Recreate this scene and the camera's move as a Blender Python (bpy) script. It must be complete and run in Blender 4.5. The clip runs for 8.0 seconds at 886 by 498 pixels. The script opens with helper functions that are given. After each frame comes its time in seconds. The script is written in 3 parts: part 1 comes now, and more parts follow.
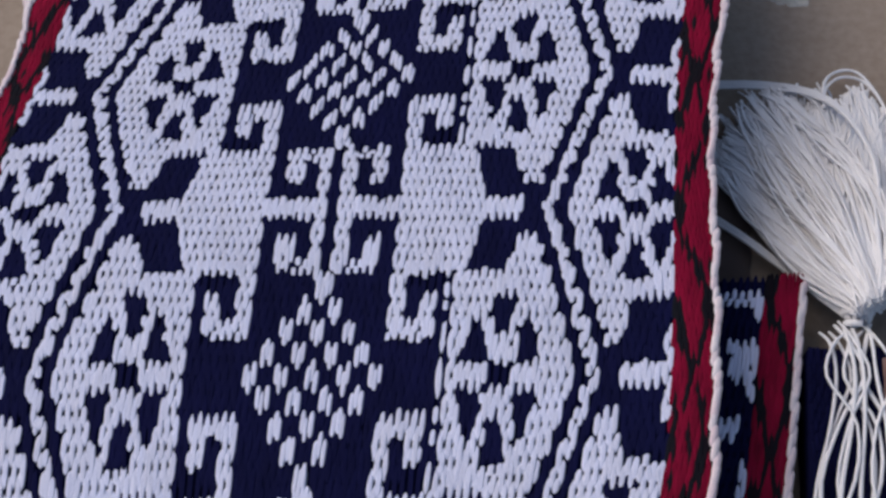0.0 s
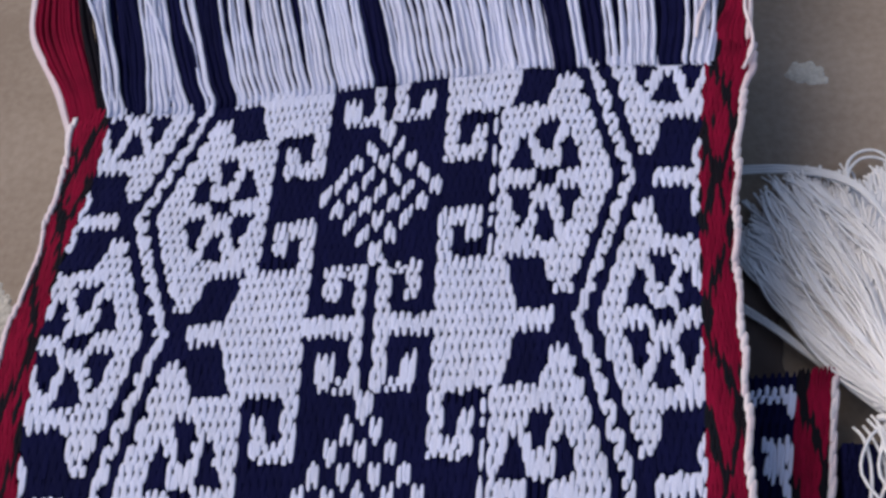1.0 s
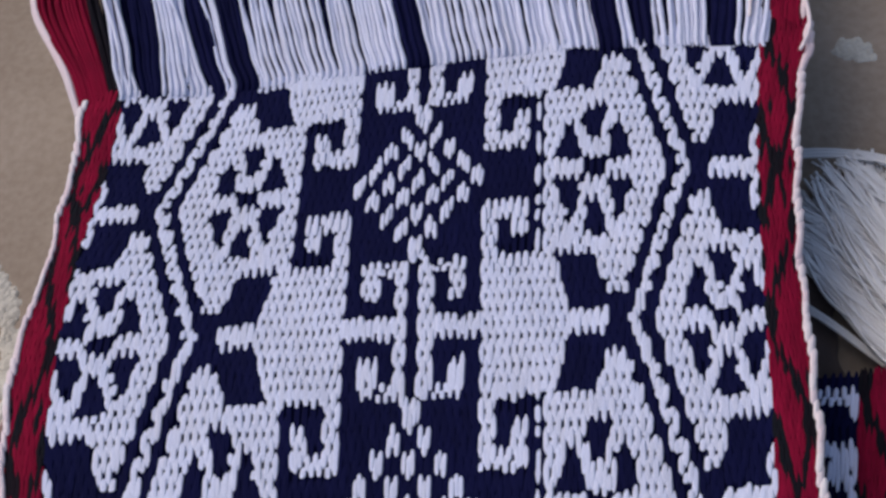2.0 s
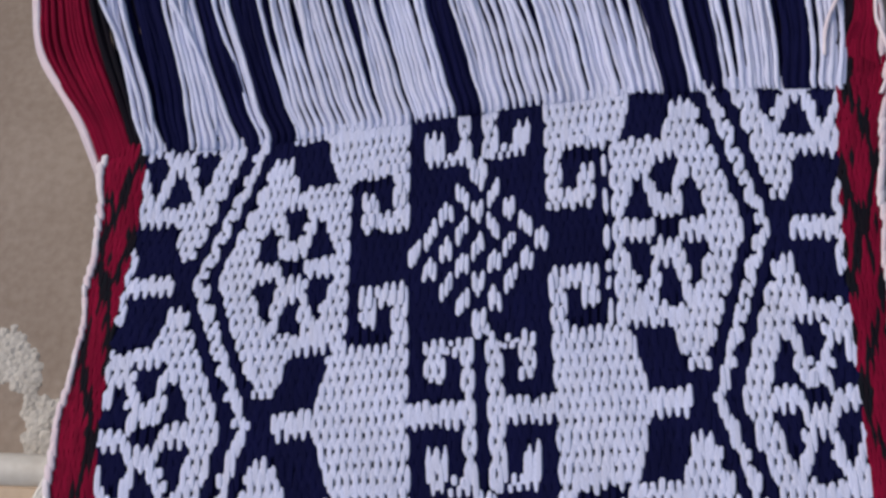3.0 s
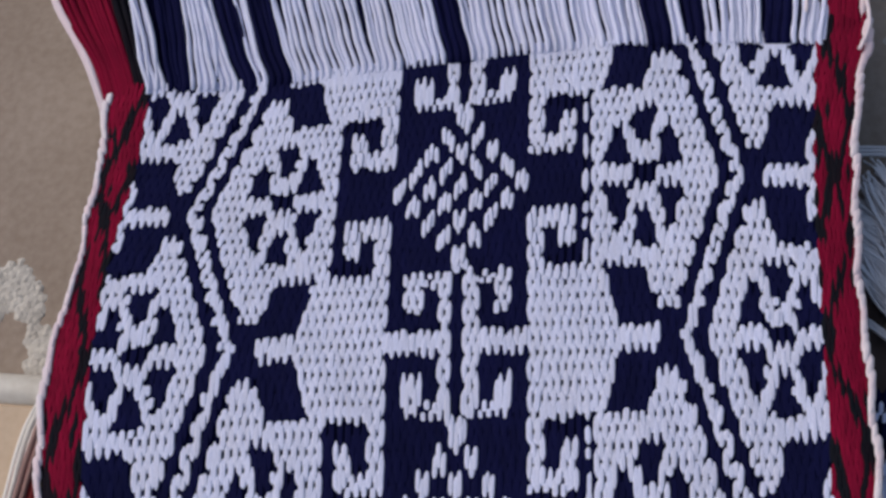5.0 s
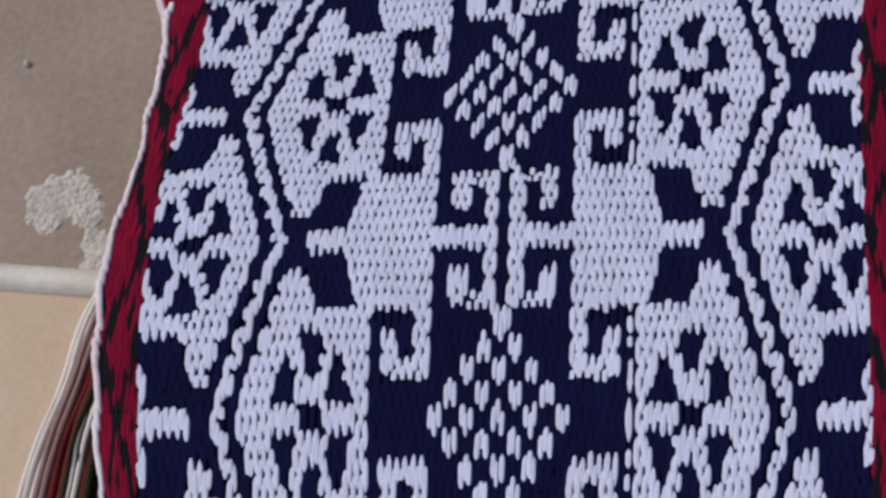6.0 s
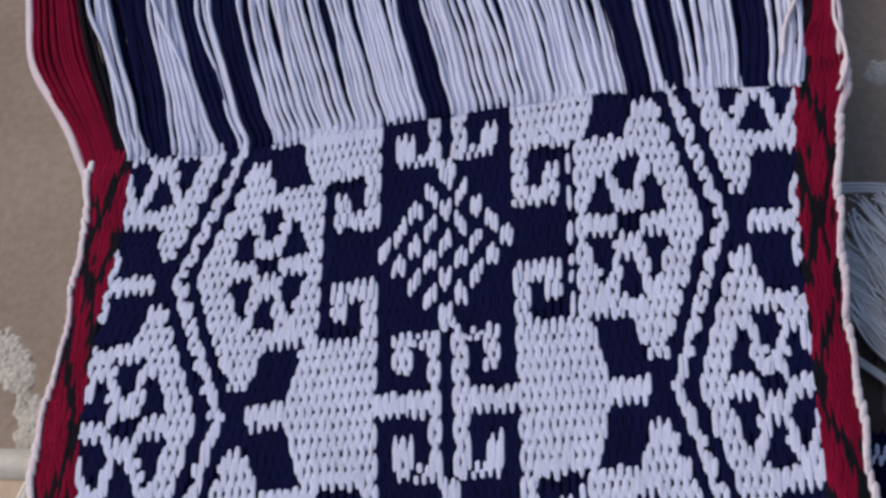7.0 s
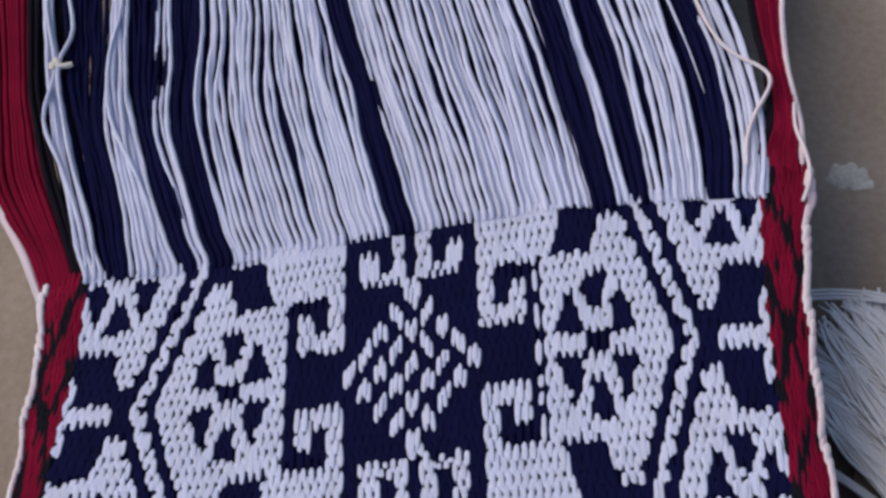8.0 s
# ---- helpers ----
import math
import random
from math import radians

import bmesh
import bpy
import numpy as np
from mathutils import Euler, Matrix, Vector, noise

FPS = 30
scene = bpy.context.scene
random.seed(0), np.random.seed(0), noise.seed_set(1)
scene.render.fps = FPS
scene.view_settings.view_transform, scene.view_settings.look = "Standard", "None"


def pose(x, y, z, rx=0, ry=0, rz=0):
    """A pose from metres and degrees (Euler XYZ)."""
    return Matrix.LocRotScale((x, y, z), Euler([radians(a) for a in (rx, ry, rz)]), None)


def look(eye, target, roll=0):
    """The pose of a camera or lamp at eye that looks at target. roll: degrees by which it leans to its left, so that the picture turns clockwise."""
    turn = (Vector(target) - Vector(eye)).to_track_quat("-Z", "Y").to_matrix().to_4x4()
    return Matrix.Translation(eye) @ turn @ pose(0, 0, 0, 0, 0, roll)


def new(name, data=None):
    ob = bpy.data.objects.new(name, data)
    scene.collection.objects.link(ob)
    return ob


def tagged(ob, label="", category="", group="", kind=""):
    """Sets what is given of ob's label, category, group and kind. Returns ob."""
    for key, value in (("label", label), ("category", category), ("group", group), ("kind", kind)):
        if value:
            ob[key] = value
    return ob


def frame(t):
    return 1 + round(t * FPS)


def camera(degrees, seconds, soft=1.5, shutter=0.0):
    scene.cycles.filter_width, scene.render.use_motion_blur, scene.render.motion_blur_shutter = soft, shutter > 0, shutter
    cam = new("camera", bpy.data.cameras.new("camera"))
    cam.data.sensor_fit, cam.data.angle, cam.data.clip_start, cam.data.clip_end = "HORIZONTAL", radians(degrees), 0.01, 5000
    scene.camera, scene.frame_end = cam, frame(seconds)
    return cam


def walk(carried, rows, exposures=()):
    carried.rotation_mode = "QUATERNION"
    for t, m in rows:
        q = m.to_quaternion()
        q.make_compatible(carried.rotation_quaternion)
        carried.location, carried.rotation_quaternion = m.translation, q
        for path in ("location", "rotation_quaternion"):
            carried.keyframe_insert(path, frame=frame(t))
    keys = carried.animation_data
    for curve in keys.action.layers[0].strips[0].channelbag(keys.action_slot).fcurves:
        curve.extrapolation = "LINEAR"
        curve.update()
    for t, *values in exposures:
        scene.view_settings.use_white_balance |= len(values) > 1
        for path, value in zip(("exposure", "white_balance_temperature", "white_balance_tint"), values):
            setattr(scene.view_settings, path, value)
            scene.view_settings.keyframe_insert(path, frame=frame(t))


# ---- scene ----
# A handwoven scarf in navy, white and red on a pile over a concrete floor, filmed from a hand's height.
cam = camera(47.0, 8.0, soft=2.9)
PATH = [
    (0, (0.04862, -0.19414, 0.19532), (0.01767, -0.04979, -0.06585), -11.53),
    (0.5, (0.05006, -0.19491, 0.20085), (0.01162, -0.04865, -0.05825), -13.95),
    (1, (0.05236, -0.17676, 0.21237), (0.00968, -0.02964, -0.04557), -17.92),
    (1.5, (0.05436, -0.16217, 0.21104), (0.01963, -0.02148, -0.05164), -17.51),
    (2, (0.03498, -0.16060, 0.20828), (-0.00097, -0.02690, -0.05786), -17.29),
    (2.2, (0.02669, -0.15581, 0.20484), (-0.00735, -0.02782, -0.06435), -17.58),
    (3.5, (0.01370, -0.11490, 0.21204), (-0.00867, -0.00181, -0.06492), -15.70),
    (3.6, (0.01617, -0.11495, 0.21156), (-0.00506, -0.00107, -0.06517), -15.18),
    (4, (0.01660, -0.12727, 0.20989), (-0.00886, -0.01263, -0.06617), -15.74),
    (4.2, (0.01293, -0.12910, 0.21087), (-0.01165, -0.02366, -0.06891), -15.61),
    (5.3, (0.02733, -0.15082, 0.20946), (-0.01374, -0.03336, -0.06351), -20.45),
    (5.5, (0.02401, -0.15788, 0.20842), (-0.01896, -0.04071, -0.06439), -20.55),
    (6, (0.02097, -0.16581, 0.20732), (-0.02476, -0.04983, -0.06555), -21.44),
    (6.5, (0.02301, -0.15324, 0.20895), (-0.01993, -0.03627, -0.06396), -21.85),
    (7, (0.02776, -0.13362, 0.21224), (-0.00730, -0.01225, -0.05986), -20.44),
    (7.5, (0.02801, -0.12336, 0.21498), (0.00061, 0.00820, -0.05324), -17.88),
    (8, (0.02985, -0.12103, 0.21234), (0.00552, 0.01823, -0.05226), -16.13),
]
EXPOSURES = [(0, 0.0), (0.5, 0.09), (1, 0.12), (1.5, 0.10), (2.2, 0.07), (3.5, -0.02), (4.2, -0.05), (5.5, -0.02), (6, 0.02), (7, -0.05), (8, 0.0)]
walk(cam, [(t, look(eye, target, roll)) for t, eye, target, roll in PATH], EXPOSURES)

# ---- light: open shade, a broad soft sky from the side of the fringe ----
SUN_UP, SUN_TURN = radians(47), radians(-68)
world = bpy.data.worlds.new("sky")
scene.world = world
world.use_nodes = True
wn = world.node_tree.nodes
sky = wn.new("ShaderNodeTexSky")
sky.sky_type, sky.sun_disc = "NISHITA", False
sky.sun_elevation, sky.sun_rotation = SUN_UP, SUN_TURN
sky.air_density, sky.dust_density = 1.0, 3.0
world.node_tree.links.new(sky.outputs[0], wn["Background"].inputs[0])
wn["Background"].inputs[1].default_value = 0.122
sun = new("sun", bpy.data.lights.new("sun", "SUN"))
sun.data.energy, sun.data.angle, sun.data.color = 1.24, radians(50), (1.0, 0.94, 0.9)
sun.matrix_world = look((-1.65, 0.65, 1.9), (0, 0, 0))


# ---- materials ----
def nodes_of(name):
    m = bpy.data.materials.new(name)
    m.use_nodes = True
    return m, m.node_tree.nodes, m.node_tree.links, m.node_tree.nodes["Principled BSDF"]


def yarn(name, colour, second=None, rough=1.0, vary=0.25, fuzz=0.75, sheen=0.25):
    """Spun yarn: fibres as fine bump, value changing from strand to strand and in soft stains."""
    m, n, l, bsdf = nodes_of(name)
    geo, tex = n.new("ShaderNodeNewGeometry"), n.new("ShaderNodeTexCoord")
    info = n.new("ShaderNodeObjectInfo")
    fibre, stain = n.new("ShaderNodeTexNoise"), n.new("ShaderNodeTexNoise")
    fibre.inputs["Scale"].default_value, fibre.inputs["Detail"].default_value = 2600, 3
    stain.inputs["Scale"].default_value, stain.inputs["Detail"].default_value = 60, 4
    squeeze = n.new("ShaderNodeMapping")
    squeeze.inputs["Scale"].default_value = (1, 0.25, 1)
    l.new(tex.outputs["Object"], squeeze.inputs[0])
    l.new(squeeze.outputs[0], fibre.inputs["Vector"])
    l.new(tex.outputs["Object"], stain.inputs["Vector"])
    mix = n.new("ShaderNodeMix")
    mix.data_type = "RGBA"
    mix.inputs["A"].default_value = (*colour, 1)
    mix.inputs["B"].default_value = (*(second or [c * (1 - vary) for c in colour]), 1)
    total = n.new("ShaderNodeMath")
    total.operation = "MULTIPLY_ADD"
    total.inputs[1].default_value = 0.55
    both = n.new("ShaderNodeMath")
    both.operation = "ADD"
    l.new(geo.outputs["Random Per Island"], both.inputs[0])
    l.new(info.outputs["Random"], both.inputs[1])
    frac = n.new("ShaderNodeMath")
    frac.operation = "FRACT"
    l.new(both.outputs[0], frac.inputs[0])
    l.new(frac.outputs[0], total.inputs[0])
    scale = n.new("ShaderNodeMath")
    scale.operation = "MULTIPLY_ADD"
    scale.inputs[1].default_value, scale.inputs[2].default_value = 1.3, -0.45
    l.new(stain.outputs["Fac"], scale.inputs[0])
    l.new(scale.outputs[0], total.inputs[2])
    total.use_clamp = True
    l.new(total.outputs[0], mix.inputs["Factor"])
    l.new(mix.outputs["Result"], bsdf.inputs["Base Color"])
    bump = n.new("ShaderNodeBump")
    bump.inputs["Strength"].default_value, bump.inputs["Distance"].default_value = fuzz, 0.0003
    twist, turn = n.new("ShaderNodeTexWave"), n.new("ShaderNodeMapping")
    turn.inputs["Rotation"].default_value = (0, 0, 0.9)
    twist.inputs["Scale"].default_value, twist.inputs["Distortion"].default_value = 420, 3.0
    twist.inputs["Detail Scale"].default_value = 2.0
    l.new(tex.outputs["Object"], turn.inputs[0])
    l.new(turn.outputs[0], twist.inputs["Vector"])
    relief = n.new("ShaderNodeMath")
    relief.operation = "MULTIPLY_ADD"
    relief.inputs[1].default_value = 0.12
    l.new(twist.outputs["Fac"], relief.inputs[0])
    l.new(fibre.outputs["Fac"], relief.inputs[2])
    l.new(relief.outputs[0], bump.inputs["Height"])
    l.new(bump.outputs[0], bsdf.inputs["Normal"])
    bsdf.inputs["Roughness"].default_value = rough
    bsdf.inputs["Specular IOR Level"].default_value = 0.06
    bsdf.inputs["Sheen Weight"].default_value = sheen
    bsdf.inputs["Sheen Roughness"].default_value = 0.6
    return m


def mineral(name, dark, light, coarse, fine, rough=0.9, depth=0.0006):
    """Concrete, paint or board: two scales of colour and a fine grain in relief."""
    m, n, l, bsdf = nodes_of(name)
    tex = n.new("ShaderNodeTexCoord")
    a, b, c = (n.new("ShaderNodeTexNoise") for _ in range(3))
    for node, s, d in ((a, coarse, 5), (b, fine, 6), (c, coarse * 0.22, 3)):
        node.inputs["Scale"].default_value, node.inputs["Detail"].default_value = s, d
        l.new(tex.outputs["Object"], node.inputs["Vector"])
    add = n.new("ShaderNodeMath")
    add.operation = "MULTIPLY_ADD"
    add.inputs[1].default_value = 0.55
    l.new(a.outputs["Fac"], add.inputs[0])
    mul = n.new("ShaderNodeMath")
    mul.operation = "MULTIPLY"
    mul.inputs[1].default_value = 0.45
    l.new(b.outputs["Fac"], mul.inputs[0])
    l.new(mul.outputs[0], add.inputs[2])
    ramp = n.new("ShaderNodeValToRGB")
    ramp.color_ramp.elements[0].position, ramp.color_ramp.elements[1].position = 0.36, 0.64
    ramp.color_ramp.elements[0].color, ramp.color_ramp.elements[1].color = (*dark, 1), (*light, 1)
    l.new(add.outputs[0], ramp.inputs[0])
    l.new(ramp.outputs[0], bsdf.inputs["Base Color"])
    bump = n.new("ShaderNodeBump")
    bump.inputs["Strength"].default_value, bump.inputs["Distance"].default_value = 0.5, depth
    l.new(b.outputs["Fac"], bump.inputs["Height"])
    l.new(bump.outputs[0], bsdf.inputs["Normal"])
    bsdf.inputs["Roughness"].default_value = rough
    return m


WHITE = yarn("white_cotton", (0.625, 0.648, 0.835), (0.56, 0.565, 0.69), sheen=0.2)
CREAM = yarn("cream_cotton", (0.78, 0.74, 0.68), (0.62, 0.57, 0.50))
PINKISH = yarn("pink_stained_cotton", (0.74, 0.69, 0.71), (0.66, 0.50, 0.54))
TASSEL = yarn("grey_white_cotton", (0.84, 0.83, 0.85), (0.74, 0.72, 0.73), sheen=0.35)
NAVY = yarn("navy_cotton", (0.0062, 0.0070, 0.040), (0.0044, 0.0050, 0.026), sheen=0.0)
RED = yarn("crimson_cotton", (0.235, 0.0058, 0.031), (0.12, 0.004, 0.018), sheen=0.0)
BLACK = yarn("bottle_black_cotton", (0.008, 0.010, 0.014), (0.012, 0.007, 0.011), sheen=0.0)
OXBLOOD = yarn("oxblood_cotton", (0.19, 0.022, 0.022), (0.10, 0.012, 0.012), sheen=0.05)
OLIVE = yarn("olive_cotton", (0.040, 0.032, 0.014), (0.018, 0.015, 0.008), sheen=0.05)
ROSE = yarn("rose_beige_cotton", (0.36, 0.22, 0.19), (0.25, 0.14, 0.12))
BROWN = yarn("brown_layer", (0.030, 0.022, 0.020), (0.018, 0.013, 0.012), sheen=0.05)
# umber: the pile's shade on the floor, put into a sheet's colour
UMBER = yarn("umber_floor_shade", (0.12, 0.092, 0.085), (0.085, 0.065, 0.06), sheen=0.05)
CONCRETE = mineral("concrete", (0.25, 0.19, 0.145), (0.345, 0.275, 0.22), 24, 420)
PAINT = mineral("dried_paint", (0.40, 0.365, 0.32), (0.60, 0.56, 0.50), 160, 900, 0.85)
BOARD = mineral("raw_board", (0.50, 0.365, 0.245), (0.58, 0.44, 0.31), 30, 500, 0.75, 0.0002)
EDGING = mineral("white_edging", (0.52, 0.47, 0.40), (0.66, 0.62, 0.55), 60, 400, 0.5, 0.0001)
STONE = mineral("pebble", (0.45, 0.42, 0.36), (0.6, 0.57, 0.5), 300, 900)


# ---- building helpers ----
def mesh_of(name, verts, faces, material, smooth=True):
    me = bpy.data.meshes.new(name)
    me.from_pydata([tuple(v) for v in verts], [], [tuple(f) for f in faces])
    me.polygons.foreach_set("use_smooth", [smooth] * len(me.polygons))
    me.materials.append(material)
    me.update()
    return me


def part(name, data, parent, label="", kind=""):
    ob = new(name, data)
    ob.parent = parent
    return tagged(ob, label, "", "", kind)


def thing(name, x, y, z, label, category, group=""):
    ob = new(name)
    ob.empty_display_size = 0.01
    ob.location = (x, y, z)
    return tagged(ob, label, category, group)


def hang(parent):
    """Lets parts be built in world metres under a thing that stands at its base."""
    bpy.context.view_layer.update()
    for child in parent.children_recursive:
        if child.parent == parent:
            child.matrix_parent_inverse = Matrix.Translation(parent.location).inverted()


def tube(points, radius, sides=6, steps=4, taper=1.0):
    """A round strand through points: vertices and faces."""
    pts = [Vector(p) for p in points]
    line = []
    for i in range(len(pts) - 1):
        p0, p1, p2, p3 = pts[max(i - 1, 0)], pts[i], pts[i + 1], pts[min(i + 2, len(pts) - 1)]
        for k in range(steps):
            t = k / steps
            line.append(0.5 * (2 * p1 + (p2 - p0) * t + (2 * p0 - 5 * p1 + 4 * p2 - p3) * t * t + (3 * p1 - p0 - 3 * p2 + p3) * t ** 3))
    line.append(pts[-1])
    verts, faces = [], []
    for i, p in enumerate(line):
        d = (line[min(i + 1, len(line) - 1)] - line[max(i - 1, 0)]).normalized()
        side = d.cross(Vector((0, 0, 1)))
        side = side.normalized() if side.length > 1e-4 else Vector((1, 0, 0))
        up = side.cross(d)
        r = radius * (1 + (taper - 1) * i / (len(line) - 1)) * (1 + 0.16 * noise.noise((p.x * 900, p.y * 600, i * 0.37)))
        for k in range(sides):
            a = 2 * math.pi * k / sides
            q = r * (1 + 0.10 * math.sin(a * 2 - i * 1.15))
            verts.append(p + side * (math.cos(a) * q) + up * (math.sin(a) * q))
    for i in range(len(line) - 1):
        for k in range(sides):
            a, b = i * sides + k, i * sides + (k + 1) % sides
            faces.append((a, b, b + sides, a + sides))
    faces.append(tuple(range(sides))[::-1])
    faces.append(tuple(len(verts) - sides + k for k in range(sides)))
    return verts, faces


def joined(pieces):
    verts, faces = [], []
    for v, f in pieces:
        at = len(verts)
        verts += v
        faces += [tuple(i + at for i in face) for face in f]
    return verts, faces


def strand(name, points, radius, material, parent, label="", sides=6, taper=1.0):
    return part(name, mesh_of(name, *tube(points, radius, sides, 4, taper), material), parent, label)


# ---- the weaving chart, in millimetres across (u) and along (v) the scarf ----
PERIOD = 79.0
PITCH, STEP = 1.75, PERIOD / 24


def petals(s, r):
    """The dark petals of the eight-pointed star, s across and r along from its heart."""
    s, r = abs(s), abs(r)
    if r < 2.3:
        return s < 2.7
    if 8.2 < r < 17.0 and s < 1.1 + 1.9 * (r - 8.2) / 8.4:
        return True
    k = (r - 2.7) / 10.2
    return 0 < k < 1 and 2.9 + 1.6 * k < s < 8.9 - 2.8 * k


def is_white(u, v):
    """True where a white float covers the navy ground."""
    a, c = abs(u), abs(u - 0.4)
    b = abs(v - PERIOD * round(v / PERIOD))
    strip = 49.0 + 0.30 * b
    if a < 15.6 and b < 21.5:
        if b > 16.4:
            return c < 2.6 - 0.28 * (b - 16.4)
        if c < 1.35:
            return False
        hook = 13.6 < b and c < 11.8 or 8.2 < c < 11.8 and b > 7.2
        return c < 4.7 or b < 2.8 or hook
    if a < (29.4 if u > 0 else 28.6) and b >= 17.2:
        hook = 15.6 < a < 18.5 and b < 32.0 or 15.6 < a < 25.8 and 27.6 < b < 32.0 or 22.2 < a < 25.8 and 22.0 < b < 32.0
        return hook or u > 0 and 27.6 < a < 28.7 and (b * 0.112) % 1 < 0.8
    if -3.9 < a - strip < -1.3 or 1.3 < a - strip < 4.1:
        return False
    if a < strip - 2:
        if b < 2.9 and a < 43.4:
            return True
        if b < 16.7:
            return a < 35.2 - 0.19 * b or b > 7 and a > 43.2 - 0.30 * (b - 7)
        return not petals(a - 40.7, 39.3 - b)
    if a < strip + 2:
        return True
    if b < 21.7:
        return a > 75.2 and 8 < b or not petals(a - 68.1, b)
    if b < 32.6 and a < 68.2 - 0.20 * (b - 20):
        return True
    return b > 36.7 and a > 66 or b > 28.5 and a > 74.7


def is_dark_border(u, v):
    """True on the black lattice that runs through the red border: a zigzag, crossed between its turns."""
    b = abs(v - PERIOD * round(v / PERIOD))
    wob = 0.7 * noise.noise((u * 0.2, v * 0.12, 3.0))
    e = abs(u) - 76.4 + wob
    speck = 0.5 * noise.noise((u * 0.9, v * 0.25, 7.0))
    if b < 24:
        zigzag = abs(e - 8.4 * b / 24) < 1.0 + speck
        return zigzag or b < 3 and e < 2.2 + speck or b > 20 and e < (b - 20) * 0.5 + speck or b > 13 and speck > 0.17
    rise = (b - 24) * 0.27
    blob = b < 28 and (e < 1.9 + speck or e > 6.8 + speck)
    return blob or abs(e - rise) < 0.75 + speck or abs(e - 8.4 + rise) < 0.75 + speck or speck > 0.2


WARP_X = (-0.31, 1.80, 1.44, 0.15, -0.66, 70.60, 3.04, -4.20, 2.78, -1.97, 0.84, 3.19, 2.19, -0.92, -0.80)
WARP_Y = (-74.79, 68.65, -6.57, 2.89, 0.79, -0.48, 2.78, 4.83, -1.24, -0.93, -1.83, 0.38, -0.56, -2.58, -0.50)


EDGE_V = (-65, -48, -22, 0, 10, 27, 45, 58, 72)
EDGE_LEFT = (7.0, 8.1, 9.8, 10.4, 9.0, 7.6, 9.0, 9.4, 10.5)
EDGE_RIGHT = (9.0, 8.3, 8.2, 8.0, 7.6, 7.9, 8.4, 8.8, 10.6)


def lay(u, v):
    """Where the chart's point lies on the pile: the scarf is a little skewed and drawn in."""
    u, v = np.asarray(u, float), np.asarray(v, float) / 70
    v = v + 0.036 * np.clip((v - 0.83) / 0.2, 0, 1) * np.clip((-u - 56) / 12, 0, 1)
    beyond = np.maximum(np.abs(u) - 77, 0)
    u = np.clip(u, -77, 77) / 70
    over = np.minimum(v + 0.95, 0)
    v = np.maximum(v, -0.95)
    terms = [u ** i * v ** j for i in range(6) for j in range(5 - i)]
    x = sum(c * t for c, t in zip(WARP_X, terms)) + over * 3
    y = sum(c * t for c, t in zip(WARP_Y, terms)) + over * 76
    across, along = beyond * np.sign(u), (v + over) * 70
    x = x + np.where(u < 0, across * np.interp(along, EDGE_V, EDGE_LEFT), across * np.interp(along, EDGE_V, EDGE_RIGHT)) / 8.6
    x = x - 2 * np.clip((along - 58) / 20, 0, 1) * np.clip((-u * 70 - 48) / 29, 0, 1)
    return x * 0.001, y * 0.001


def swell(u, v):
    """The scarf's gentle rise and fall, in metres."""
    u, v = np.asarray(u, float), np.asarray(v, float)
    edge = np.maximum(np.abs(u) - 77, 0) / 9
    return 0.0004 * np.sin(u * 0.09 + 1.3) * np.sin(v * 0.07 + 0.4) + 0.0002 * np.sin(u * 0.31 + v * 0.22) - 0.0013 * edge ** 2


RING_S = np.array((-1, -0.80, -0.50, 0, 0.50, 0.80, 1))
RING_W = np.array((0.18, 0.72, 1.0, 1.0, 1.0, 0.72, 0.18))
RING_Z = np.array((-0.40, 0.10, 0.34, 0.38, 0.34, 0.10, -0.40))
ANGLES = np.arange(6) * math.pi / 3


def float_shape(length, width, height):
    """One float of yarn over the weft, in millimetres about its middle: it rises between two dips."""
    s = np.repeat(RING_S * length / 2, 6)
    du = (RING_W[:, None] * np.cos(ANGLES) * width / 2).ravel()
    dz = (RING_Z[:, None] * height + (0.45 + 0.55 * RING_W[:, None]) * np.sin(ANGLES) * height / 2).ravel()
    faces = [(i * 6 + k, i * 6 + (k + 1) % 6, i * 6 + 6 + (k + 1) % 6, i * 6 + 6 + k) for i in range(6) for k in range(6)]
    return du, s, dz, faces + [(5, 4, 3, 2, 1, 0), (36, 37, 38, 39, 40, 41)]


def floats(cells, length, width, height, place, lean=0.015, rng=None):
    """Many floats as one mesh's vertices and faces; place turns chart millimetres into metres."""
    rng = rng or np.random.default_rng(4)
    verts, faces = [], []
    du, dv, dz, fs = float_shape(length, width, height)
    for n, (u, v, *size) in enumerate(cells):
        k, w, tilt = (size[0] if size else 1) * rng.normal(1, 0.04), rng.normal(1, 0.08), rng.normal(lean, 0.03)
        pu = u + rng.normal(0, 0.05) + du * w + dv * tilt
        pv = v + rng.normal(0, 0.14) + dv * k
        x, y, z = place(pu, pv)
        verts += list(zip(x, y, z + (dz + rng.normal(0, 0.12) * height) * 0.001))
        faces += [tuple(i + n * 42 for i in f) for f in fs]
    return verts, faces


def on_scarf(u, v):
    x, y = lay(u, v)
    return x, y, swell(u, v)


